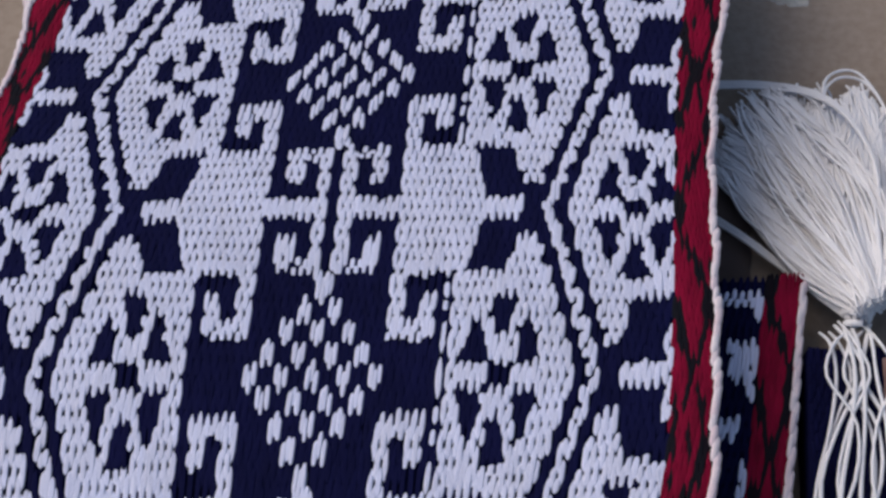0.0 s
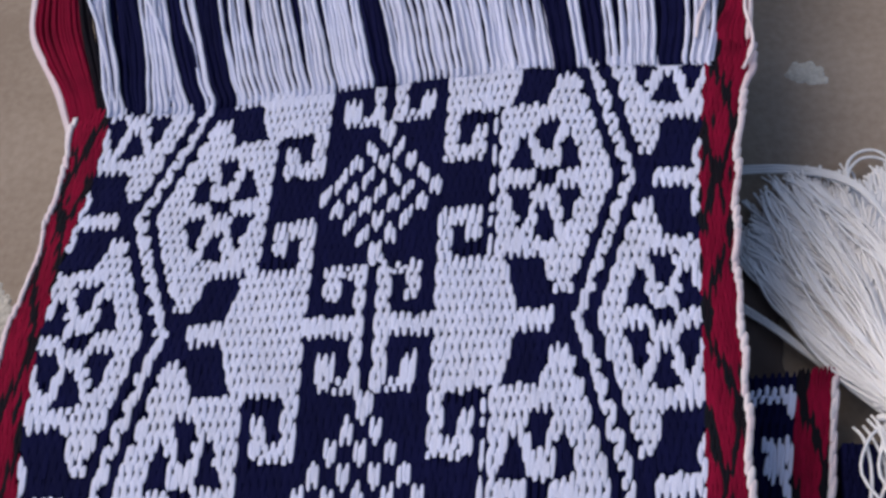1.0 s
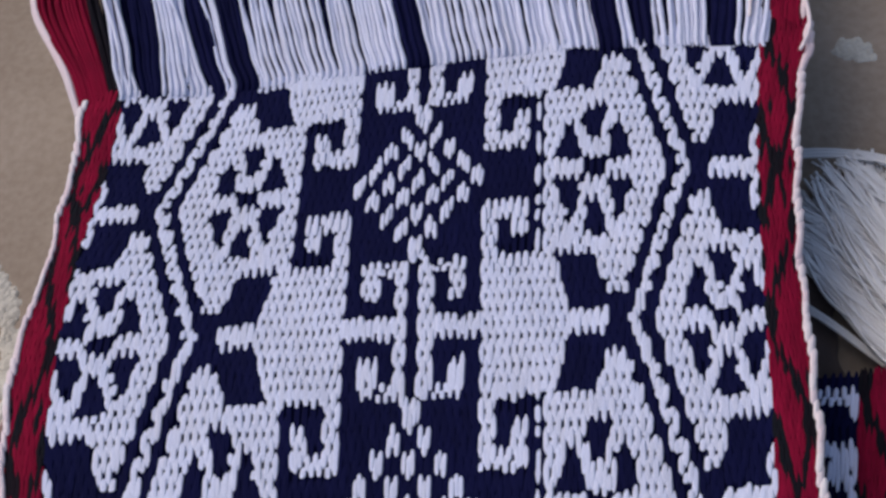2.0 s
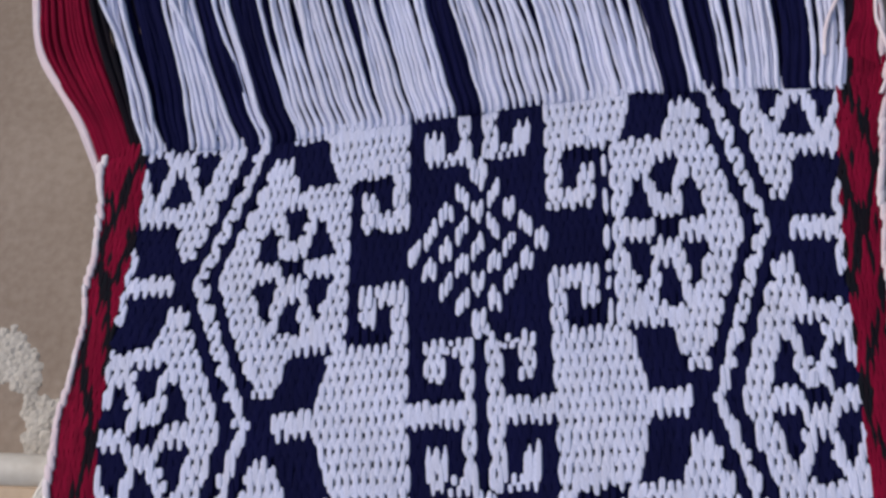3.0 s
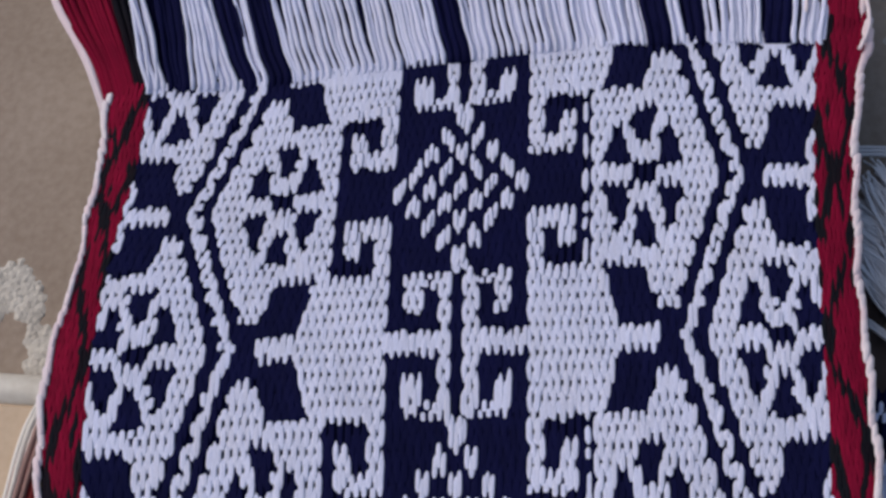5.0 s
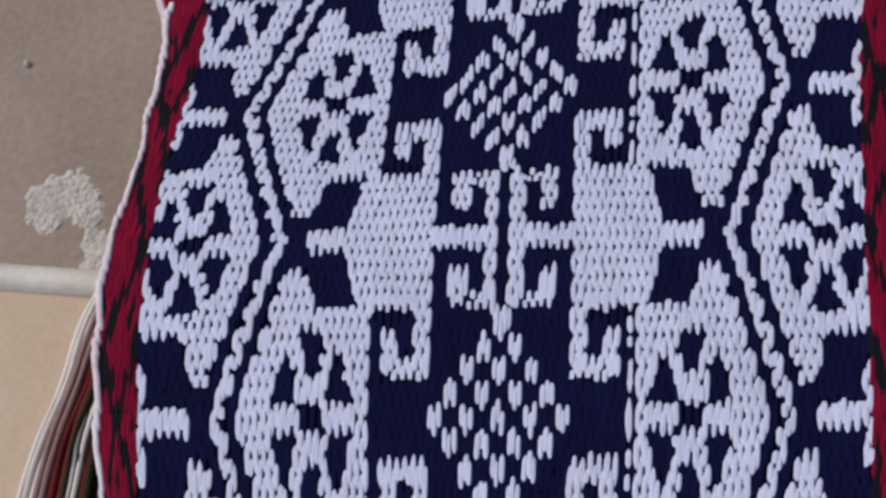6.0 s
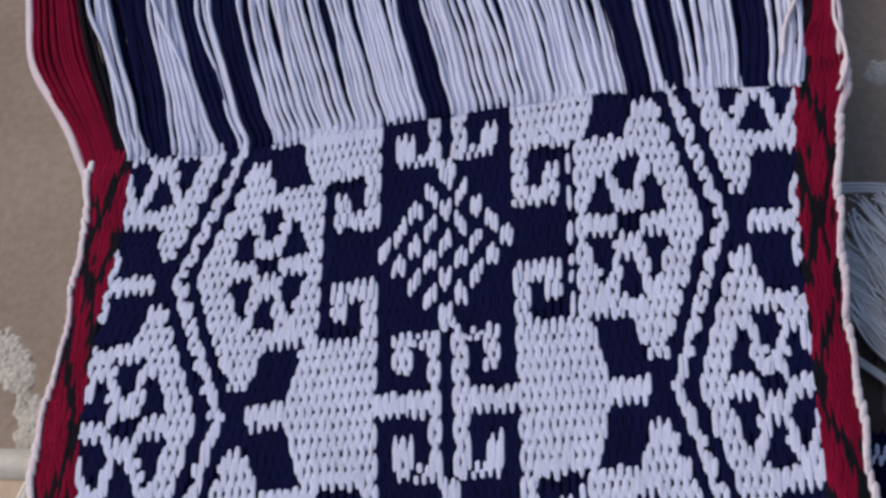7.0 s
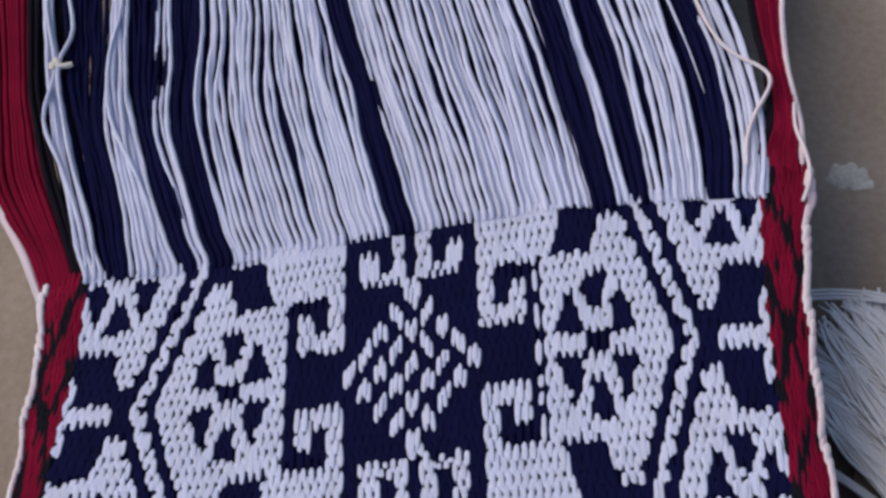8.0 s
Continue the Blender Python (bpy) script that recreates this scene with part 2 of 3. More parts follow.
def slab(name, place, us, vs, top, thick, material, parent, label=""):
    """A sheet with thickness over the grid us x vs of a chart."""
    nu, nv = len(us), len(vs)
    gu, gv = np.meshgrid(us, vs)
    x, y, z = place(gu.ravel(), gv.ravel())
    verts = list(zip(x, y, z + top)) + list(zip(x, y, z + top - thick))
    faces, m = [], nu * nv
    for j in range(nv - 1):
        for i in range(nu - 1):
            a = j * nu + i
            faces.append((a, a + 1, a + nu + 1, a + nu))
            faces.append((m + a + nu, m + a + nu + 1, m + a + 1, m + a))
    rim = list(range(nu)) + [j * nu + nu - 1 for j in range(1, nv)] + [(nv - 1) * nu + i for i in range(nu - 2, -1, -1)] + [j * nu for j in range(nv - 2, 0, -1)]
    for a, b in zip(rim, rim[1:] + rim[:1]):
        faces.append((a, a + m, b + m, b))
    return part(name, mesh_of(name, verts, faces, material), parent, label)


# ---- the setting ----
FLOOR = -0.036


def ground_mesh():
    lines = sorted({round(s * d, 3) for s in (-1, 1) for d in (0, 0.05, 0.1, 0.15, 0.2, 0.3, 0.5, 1, 2, 5, 15, 60)})
    n = len(lines)
    verts = [(x, y, FLOOR) for y in lines for x in lines]
    return verts, [(j * n + i, j * n + i + 1, j * n + i + n + 1, j * n + i + n) for j in range(n - 1) for i in range(n - 1)]


tagged(new("ground", mesh_of("ground", *ground_mesh(), CONCRETE, False)), "worn grey-brown concrete floor with pale spots", "floor", kind="structure")


def paint_patch(x, y, size, seed, stretch=1.0, label="pale dried paint splash on the concrete floor", at=FLOOR):
    """A crust of overlapping flakes with a ragged outline."""
    rng = random.Random(seed)
    ph = [rng.uniform(0, 6.28) for _ in range(3)]
    verts, faces = [], []
    for _ in range(int(380 * (size / 0.0085) ** 1.3)):
        a, f = rng.uniform(0, 6.283), math.sqrt(rng.random())
        rim = size * (1 + 0.20 * math.sin(2 * a + ph[0]) + 0.13 * math.sin(3 * a + ph[1]) + 0.10 * math.sin(7 * a + ph[2]))
        cx, cy = x + rim * f * math.cos(a) * stretch, y + rim * f * math.sin(a)
        r, h, n, base = rng.uniform(0.0008, 0.0022) * (1.25 - 0.5 * f), rng.uniform(0.00012, 0.00035), 7, len(verts)
        for ring, (g, z) in enumerate(((1.0, -0.0001), (0.72, h * 0.8))):
            for k in range(n):
                b = 2 * math.pi * k / n + seed
                w = r * g * rng.uniform(0.75, 1.2)
                verts.append((cx + w * math.cos(b), cy + w * math.sin(b), at + z))
        verts.append((cx, cy, at + h))
        for k in range(n):
            faces.append((base + k, base + (k + 1) % n, base + n + (k + 1) % n, base + n + k))
            faces.append((base + n + k, base + n + (k + 1) % n, base + 2 * n))
    return tagged(new("paint_splash", mesh_of("paint_splash", verts, faces, PAINT)), label, "paint splash", "paint splashes on the floor")


paint_patch(-0.1325, -0.0435, 0.0085, 2, 1.05, "large crusty pale paint splash on the concrete floor")
paint_patch(-0.1225, -0.0475, 0.0052, 5, 0.9)
paint_patch(-0.1165, -0.0585, 0.0050, 7, 0.9, "pale paint smear beside the scarf's edge")
paint_patch(-0.1165, -0.0660, 0.0040, 9, 1.0)
paint_patch(0.1185, 0.0155, 0.0036, 11, 1.2, "small round pale paint spot on the concrete floor")

pebble = bmesh.new()
bmesh.ops.create_icosphere(pebble, subdivisions=2, radius=0.0011)
for vert in pebble.verts:
    vert.co *= 1 + 0.35 * noise.noise(vert.co * 900)
    vert.co.z *= 0.8
pebble_mesh = bpy.data.meshes.new("pebble")
pebble.to_mesh(pebble_mesh)
pebble_mesh.materials.append(STONE)
chip = tagged(new("pebble", pebble_mesh), "tiny pale stone chip lying on concrete", "pebble")
chip.location = (-0.1509, 0.003, FLOOR + 0.0007)

# ---- the pile of folded cloth that carries the scarf ----
stack = thing("folded_textile_pile", 0, -0.08, FLOOR, "dark folded textiles stacked under the patterned scarf", "folded textiles")
for n, (z1, z0, inset) in enumerate(((-0.0030, -0.0132, 5), (-0.0136, -0.0244, 8), (-0.0248, -0.036, 6))):
    slab("folded_layer", lambda u, v: (*lay(u, v), 0 * u), np.linspace(-76 + inset, 76 - inset, 24), np.linspace(-240, 168, 40), z1, z1 - z0, BROWN, stack)
hang(stack)

# ---- the scarf ----
scarf = thing("woven_scarf", 0, -0.08, -0.003, "handwoven navy and white scarf with crimson borders and unwoven fringe", "scarf")
TOP, END = 79.6, -226.0
slab("ground_weave", on_scarf, np.linspace(-85.0, 85.0, 70), np.linspace(END, TOP, 110), -0.0005, 0.0020, NAVY, scarf, "dense navy ground weave")

FLOAT, GAP = 5.6, 0.8


uneven = random.Random(12)


def top_edge(u):
    """Where the weave ends and the loose warp begins, a little askew."""
    return min(79.6, max(75.2, 77.3 - 0.045 * u))


def runs(c, v0, v1, start, test):
    """The stretches along one warp column that are white in the chart."""
    u, out, begin = c * PITCH / 2 + start, [], None
    for n in range(int((v1 - v0) / 0.4) + 1):
        v = v0 + n * 0.4
        if test(u, v):
            begin = v if begin is None else begin
        elif begin is not None:
            out.append((begin, v - 0.4))
            begin = None
    return out + ([(begin, v1)] if begin is not None else [])


def chart_floats(columns, v0, v1, start=0.0, test=is_white):
    """White floats (u, v, length factor) and navy ones for a stretch of the chart."""
    white, navy = [], []
    for c in columns:
        u, tooth = c * PITCH / 2 + start, 0.85 if c % 2 else -0.85
        dips = [n * STEP for n in range(int(v0 / STEP) - 2, int(v1 / STEP) + 3) if (c + n) % 2]
        v1 = top_edge(u) if test is is_white else v1
        for a, b in runs(c, v0, v1, start, test):
            if b - a < 1.9:
                continue
            a, b = a + tooth - 0.15 + uneven.gauss(0, 0.35), b + tooth + 0.15 + uneven.gauss(0, 0.35)
            inner = [d for d in dips if a + 2.8 < d < b - 2.8] if b - a > 7 else []
            ends = [a] + [d + GAP / 2 for d in inner], [d - GAP / 2 for d in inner] + [b]
            white += [(u, (lo + hi) / 2, (hi - lo) / FLOAT) for lo, hi in zip(*ends)]
        navy += [(u, d + STEP) for d in dips if v0 < d + STEP < v1 and not test(u, d + STEP)]
    return white, navy


all_white, navy_cells = chart_floats(range(-87, 88), END, TOP)
picked = [q for q in all_white if 8 < abs(q[0]) < 26 and 15 < q[1] < 64][:230]
white_cells = [q for q in all_white if q not in set(picked)]
part("navy_weave", mesh_of("navy_weave", *floats(navy_cells, 7.4, 1.3, 0.05, on_scarf), NAVY), scarf, "", "stuff")
part("white_weave", mesh_of("white_weave", *floats(white_cells, FLOAT, 1.36, 0.085, on_scarf), WHITE), scarf, "raised white cotton floats", "stuff")


def local_float(length, width, height):
    du, dv, dz, fs = float_shape(length, width, height)
    return mesh_of("stitch", zip(du * 0.001, dv * 0.001, dz * 0.001), fs, WHITE)


STITCHES = [local_float(FLOAT, w, 0.085) for w in (1.30, 1.36, 1.42)]
GRAINS = [local_float(4.9, w, 0.16) for w in (1.1, 1.18, 1.26)]
place_rng = random.Random(8)


def stitch(u, v, shapes, turn=0.0, long=1.0):
    x, y = lay(u, v)
    x2, y2 = lay(u, v + 1)
    ob = part("stitch", shapes[place_rng.randrange(3)], scarf)
    ob.location = (float(x), float(y), float(swell(u, v)) + place_rng.gauss(0.0001, 0.00005))
    ob.scale = (1, long, 1)
    ob.rotation_euler = (0, 0, -math.atan2(float(x2 - x), float(y2 - y)) + turn + place_rng.gauss(-0.015, 0.03))


for u, v, long in picked:
    stitch(u, v, STITCHES, 0.0, long)
# the diamonds of white grains, two or three stepped floats a grain
grain_cells = []
for heart in (39.5, -39.5, -118.5, -197.5):
    for i in range(-4, 5):
        for j in range(-4, 5):
            if (i + j) % 2 == 0 and abs(i) + abs(j) <= 4:
                step = place_rng.choice((-1.5, -0.9, 0.9, 1.5))
                for n, side in enumerate((-0.9, 0, 0.9)):
                    slip = side * step if heart > 0 and abs(step) > 1 else (0.9 if n == 1 else -0.4) * (1 if step > 0 else -1)
                    cell = (i * 3.5 + side + place_rng.gauss(0, 0.10), heart + j * 4.7 + slip + place_rng.gauss(0, 0.25))
                    if heart == 39.5:
                        stitch(*cell, GRAINS, place_rng.gauss(0, 0.05))
                    else:
                        grain_cells.append(cell)
part("diamond_weave", mesh_of("diamond_weave", *floats(grain_cells, 5.2, 1.2, 0.16, on_scarf), WHITE), scarf, "", "stuff")

# crimson borders with a black zigzag, and the corded selvedges
for sign in (-1, 1):
    red, dark, tip = [], [], []
    for j in range(int((TOP - END) / 3.2)):
        for c in range(17):
            if (c + j) % 2 == 0:
                u, v = sign * (76.7 + c * 0.52), TOP - 1 - j * 3.2
                (dark if is_dark_border(u, v) else red).append((u, v))
    part("border_band", mesh_of("border_band", *floats(red, 7.0, 1.06, 0.09, on_scarf), RED), scarf, "crimson border weave", "stuff")
    part("border_zigzag", mesh_of("border_zigzag", *floats(dark, 6.4, 1.06, 0.10, on_scarf), BLACK), scarf, "black zigzag in the border", "stuff")
    cord = [(sign * (85.7 + 0.4 * math.sin(k * 1.1)), TOP - 1.5 - k * 2.9) for k in range(int((TOP - END) / 2.9))]
    part("selvedge_cord", mesh_of("selvedge_cord", *floats(cord, 5.4, 1.7, 0.9, on_scarf, lean=sign * 0.12), PINKISH), scarf, "off-white corded selvedge", "stuff")

# ---- unwoven warp: loose yarns that sweep towards one side ----
KNOT_Y = (0, 20, 42, 62, 80, 130, 170)
SWEEP = (
    (-79, (0, -6.7, -14.3, -15.5, -19.5, -24, -28)), (-73.2, (0, -6.7, -14.1, -19.1, -23, -26, -28)), (-66.8, (0, -3.2, -10, -9.7, -10.2, -13, -16)),
    (-53.9, (0, -8.2, -15.1, -18.1, -19.5, -20, -22)), (-49.4, (0, -7.2, -13.7, -13.2, -14.4, -16, -18)), (-42.5, (0, -7.0, -12.3, -10.4, -11.3, -13, -16)),
    (-23, (0, -5.5, -11, -11, -12, -15, -18)), (2.1, (0, -3.6, -8.2, -12.5, -15.5, -20, -24)), (24, (0, -3, -7.8, -11.5, -14.5, -20, -24)),
    (50.2, (0, -1.4, -4.3, -6.6, -9, -13, -17)), (57, (0, -0.7, -3.2, -5, -7, -11, -15)), (76.2, (0, 3.4, 2.4, -0.6, -4, -8, -12)), (83.8, (0, 4.4, 3, 1, -1, -4, -6)),
)
SWEEP_X = [s[0] for s in SWEEP]


def warp_tone(u):
    """The yarn's colour by its place across the scarf."""
    a = -u - 1.0 if u < 0 else u + 0.8
    navy = -3.6 < u < 0.1 or 42.6 < a < 47.8 or 50.7 < a < 54.3 or 66.1 < a < 71.8
    return NAVY if navy else WHITE


def sweep_path(u, z, seed, clump):
    x0, y0 = (float(k) * 1000 for k in lay(u, top_edge(u) - 0.6))
    pts = [(x0, y0 - 1.2, z - 0.0006), (x0, y0 + 1.2, z)]
    for y in (7, 14, 21, 28, 35, 42, 49, 56, 63, 70, 78, 88, 100, 120, 145, 170):
        dx = np.interp(x0, SWEEP_X, [sum(np.interp(y + o, KNOT_Y, s[1]) for o in (-9, -3, 3, 9)) / 4 for s in SWEEP]) * min(1, y / 4)
        grow = min(y / 30, 1)
        wave = 1.25 * noise.noise((u * 0.22, y * 0.035, 2.0)) + 0.7 * noise.noise((seed * 3.7, y * 0.06, 9.0)) + 0.25 * noise.noise((seed * 5.3, y * 0.19, 4.0)) + clump
        pts.append((x0 + float(dx) + wave * grow, y0 * max(0, 1 - y / 40) + y, z + 0.0011 * grow * noise.noise((seed * 1.9, y * 0.045, 5.0))))
    return [(p[0] * 0.001, p[1] * 0.001, p[2]) for p in pts]


rng = random.Random(21)
for c in range(-44, 45):
    u = c * PITCH
    tone = warp_tone(u)
    name = "navy_warp_yarn" if tone is NAVY else "white_warp_yarn"
    clump = rng.gauss(0, 0.45)
    strand(name, sweep_path(u, 0.0002 + rng.gauss(0, 0.0002), c, clump), rng.uniform(0.00058, 0.00074) if tone is WHITE else 0.00078, tone, scarf)
    if tone is WHITE and warp_tone(u + PITCH / 2) is WHITE and rng.random() < 0.68:
        strand(name, sweep_path(u + PITCH / 2, -0.0004 + rng.gauss(0, 0.00015), c + 600, rng.gauss(0, 0.5)), rng.uniform(0.00055, 0.0007), tone, scarf)
    strand("navy_warp_yarn", sweep_path(u + PITCH / 2, -0.0021, c + 200, 0), 0.00125, NAVY, scarf)
    if tone is NAVY:
        for n, side in enumerate((0.25, 0.5, 0.75)):
            strand("navy_warp_yarn", sweep_path(u + PITCH * side, -0.0001 - 0.0005 * (n % 2), c + 400 + 90 * n, 0), 0.00074, NAVY, scarf)

# crimson yarns of the borders, flaring outwards beyond the weave
FLARE = {
    -1: ((-78.3, -89.2), (-82.0, -93.0), (-85.5, -100.0), (-90.5, -107.5), (-95, -110.0), (-98, -111.5), (-100, -114), (-104, -122), (-110, -130)),
    1: ((86.2, 95.2), (87.2, 95.8), (91.5, 98.3), (94.0, 98.4), (94.4, 100.2), (95.3, 102.8), (96, 104), (97, 106), (98, 108)),
}
FLARE_Y = {-1: (-9, 3, 14, 28, 44, 56, 72, 110, 160), 1: (-3, 5, 14, 28, 44, 56, 72, 110, 160)}
for sign in (-1, 1):
    for k in range(30):
        f = k / 29
        jit = rng.uniform(-0.2, 0.2)
        pts = [((a + (b - a) * f + jit * min(i, 3)) * 0.001, y * 0.001, -0.0004 - 0.0007 * (k % 2) - 0.0005 * f * min(i, 4) / 4 - 0.0016 * (i == 0)) for i, ((a, b), y) in enumerate(zip(FLARE[sign], FLARE_Y[sign]))]
        strand("red_warp_yarn" if k > 4 else "black_warp_yarn", pts, 0.00072, RED if k > 4 else BLACK, scarf)
    for f in (-0.9, -0.75, -0.6, -0.44, -0.28, -0.12, 0.04) if sign < 0 else ():
        pts = [((a + (b - a) * f * min(1, i / 2)) * 0.001, y * 0.001, -0.0024) for i, ((a, b), y) in enumerate(zip(FLARE[sign], FLARE_Y[sign]))]
        strand("black_warp_yarn", pts, 0.00125, BLACK, scarf)
    pts = [((b + sign * (0.9 + 0.5 * math.sin(y * 0.35))) * 0.001, y * 0.001, -0.0008 - 0.0025 * (y < 0)) for (a, b), y in zip(FLARE[sign], FLARE_Y[sign])]
    strand("selvedge_yarn", pts, 0.0009, PINKISH, scarf, "off-white selvedge yarn")
    if sign < 0:
        strand("selvedge_yarn", [(x - 0.0011, y, z - 0.0004) for x, y, z in pts], 0.00065, PINKISH, scarf, "off-white selvedge yarn")


def loose(points, radius=0.0006, tone=WHITE, label="loose white yarn end", taper=1.0):
    strand("loose_yarn", [(x * 0.001, y * 0.001, z * 0.001) for x, y, z in points], radius, tone, scarf, label, 6, taper)


loose(((83.5, 2, 0.6), (85, 9, 1.2), (88, 15, 1.8), (92.6, 21.5, 2.2), (93.6, 25, 2.4), (92, 28.5, 2.2), (88, 32.5, 1.8), (84.5, 38, 1.4), (82, 48, 1.0), (80, 62, 0.8)), 0.0005, PINKISH, "yarn bowed out in a loop")
loose(((94, -9, 0.2), (97, -3, 0.5), (97.6, 4, 0.5), (97, 11, 0.2), (98.4, 18, 0)), 0.0005, PINKISH, "slack selvedge loop")
loose(((-77.5, -5, 0.2), (-80.5, 10, 0.8), (-87, 28, 1.2), (-93.5, 44, 1.6), (-91.8, 61, 2.2), (-97, 84, 1.4), (-99, 110, 1.0)))
loose(((-75.5, -5, 0.2), (-78, 10, 0.8), (-84, 28, 1.2), (-88, 44, 1.8), (-90.8, 61, 2.4), (-88, 74, 1.8), (-93, 95, 1.0)))
loose(((-60, -3, 0.2), (-62, 10, 0.6), (-67, 24, 1.0), (-74.8, 42, 1.6), (-76.6, 62, 1.8), (-74.5, 80, 1.4), (-76, 110, 1)))
loose(((69, 110, 1), (72, 70, 1), (74.5, 52, 1.3), (76.5, 38, 1.1), (78, 24, 0.5)), 0.0007, WHITE, "loose white yarn end", 0.15)
knot_pts = [(-91.6 + 1.1 * math.cos(a * 1.05), 61.6 + 1.3 * math.sin(a * 1.05), 2.3 + 0.5 * math.sin(a * 2.1)) for a in range(10)]
loose(knot_pts + [(-88.6, 60.8, 2.2), (-86.8, 61.4, 2.0)], 0.0008, CREAM, "knot tied in a white yarn")
hang(scarf)

# ---- the second scarf, half hidden beneath the first ----
second = thing("second_woven_scarf", 0.09, -0.12, FLOOR, "second scarf with crimson border partly covered by another", "scarf")


def on_second(u, v):
    """Chart to metres: the edge runs slightly askew, two centimetres below the upper scarf."""
    y = v - 80
    x = 17.6 + 0.2 * (y + 86) + u
    return x * 0.001, y * 0.001, -0.0204 + 0.0005 * np.sin(v * 0.1) - 0.0016 * (np.maximum(u - 84, 0) / 6) ** 2


slab("ground_weave", on_second, np.linspace(64, 89, 14), np.linspace(-170, -4.5, 60), -0.0006, 0.0022, NAVY, second, "navy ground weave")
r2, b2 = [], []


def is_white_second(u, v):
    """The short bars and the toothed wedge along the second scarf's edge."""
    y = (v + 7) % -79 - 7
    wedge = -30 < y < -19.5 and 72.5 + (-19.5 - y) * 0.3 < u
    return abs(y + 9) < 1.4 or wedge or abs(y + 40.5) < 2.2 and u < 78 or u > 78.8 and (-15 < y or -34 < y < -19.5 or -62 < y < -48)


w2, n2 = chart_floats(range(74, 91), -170, -6, 1.2, is_white_second)
for j in range(52):
    for c in range(17):
        if (c + j) % 2 == 0:
            u, v = 80.9 + c * 0.5, -5.8 - j * 3.2
            (b2 if is_dark_border(u - 4.2, v + 7) else r2).append((u, v))
part("white_weave", mesh_of("white_weave", *floats(w2, FLOAT, 1.15, 0.32, on_second), WHITE), second, "raised white cotton floats", "stuff")
part("navy_weave", mesh_of("navy_weave", *floats(n2, 6.2, 1.1, 0.1, on_second), NAVY), second, "", "stuff")
part("border_band", mesh_of("border_band", *floats(r2, 7.0, 1.06, 0.1, on_second), RED), second, "crimson border weave", "stuff")
part("border_zigzag", mesh_of("border_zigzag", *floats(b2, 6.4, 1.06, 0.1, on_second), BLACK), second, "black zigzag in the border", "stuff")
cord = [(89.4 + 0.3 * (-1) ** k, -5 - k * 2.6) for k in range(63)]
part("selvedge_cord", mesh_of("selvedge_cord", *floats(cord, 6.4, 1.4, 1.0, on_second, lean=0.07), PINKISH), second, "off-white corded selvedge", "stuff")
slab("folded_layer", lambda u, v: (on_second(u, v)[0], on_second(u, v)[1], 0 * u), np.linspace(66, 86, 8), np.linspace(-168, -8, 30), -0.0236, 0.0123, BROWN, second, "dark folded underside")
hang(second)

# ---- the white tassel: a fan of cut ends above the knot and loose ends below it ----
tassel = thing("white_tassel", 0.118, -0.094, FLOOR, "white cotton tassel fanned out over the concrete floor", "tassel")
FAN = ((90, -45.5), (92, -37), (97, -29.5), (104, -24.5), (112, -23), (121, -24.5), (130, -21), (138, -27), (146, -44), (150, -62))
frng = random.Random(5)


def fan_strand(f, reach, lift, bow):
    i = min(int(f * (len(FAN) - 1)), len(FAN) - 2)
    k = f * (len(FAN) - 1) - i
    ex, ey = FAN[i][0] + (FAN[i + 1][0] - FAN[i][0]) * k, FAN[i][1] + (FAN[i + 1][1] - FAN[i][1]) * k
    sx, sy = 116.5 + 8 * f + frng.uniform(-1, 1), -95 + 5 * f + frng.uniform(-1, 1)
    ex, ey = sx + (ex - sx) * reach, sy + (ey - sy) * reach
    nx, ny = -(ey - sy) * 0.001, (ex - sx) * 0.001
    pts = []
    for t in (0, 0.2, 0.45, 0.7, 0.9, 1.0):
        b = 4 * t * (1 - t) * bow + frng.gauss(0, 0.014)
        z = -0.0215 - 0.0125 * min(1, t * 1.5) + lift * (1 - 0.6 * t)
        pts.append(((sx + (ex - sx) * t) * 0.001 + nx * b, (sy + (ey - sy) * t) * 0.001 + ny * b, max(z, FLOOR + 0.0024)))
    return pts


for k in range(72):
    f = min(0.99, 0.03 + 0.95 * ((k * 0.618) % 1) ** 0.85)
    reach, lift, bow = frng.uniform(0.74 if f > 0.2 else 0.9, 1.02), frng.uniform(0.001, 0.009), frng.gauss(-0.06 + 0.02 * f, 0.10)
    for n in range(13):
        pts = fan_strand(min(max(f + frng.gauss(0, 0.012), 0), 0.995), reach + frng.gauss(0, 0.025), lift + frng.uniform(-0.001, 0.001), bow + frng.gauss(0, 0.015))
        strand("tassel_yarn", pts, frng.uniform(0.00028, 0.00046), TASSEL, tassel, sides=5)
for k in range(5):
    o = frng.uniform(-1.0, 1.0)
    pts = [(x * 0.001, (y + o * 0.9) * 0.001, z * 0.001) for x, y, z in ((117, -94.5, -22), (111, -85.5 + o, -25), (104, -76 + o, -28), (95.5, -65.5 + o, -31), (87, -56.5 + o * 1.4, -34), (78, -49, -35))]
    strand("tassel_yarn", pts, 0.0005, TASSEL, tassel)
for k in range(3):
    pts = [(x * 0.001, (y - k * 1.3) * 0.001, (z + k * 0.5) * 0.001) for x, y, z in ((82, -17, -33.5), (95.5, -17.2, -33), (107.5, -18.8, -32), (118, -23, -30), (125, -31, -28), (129, -48, -25), (126, -70, -23), (119, -92, -22))]
    strand("tassel_yarn", pts, 0.0005, TASSEL, tassel)
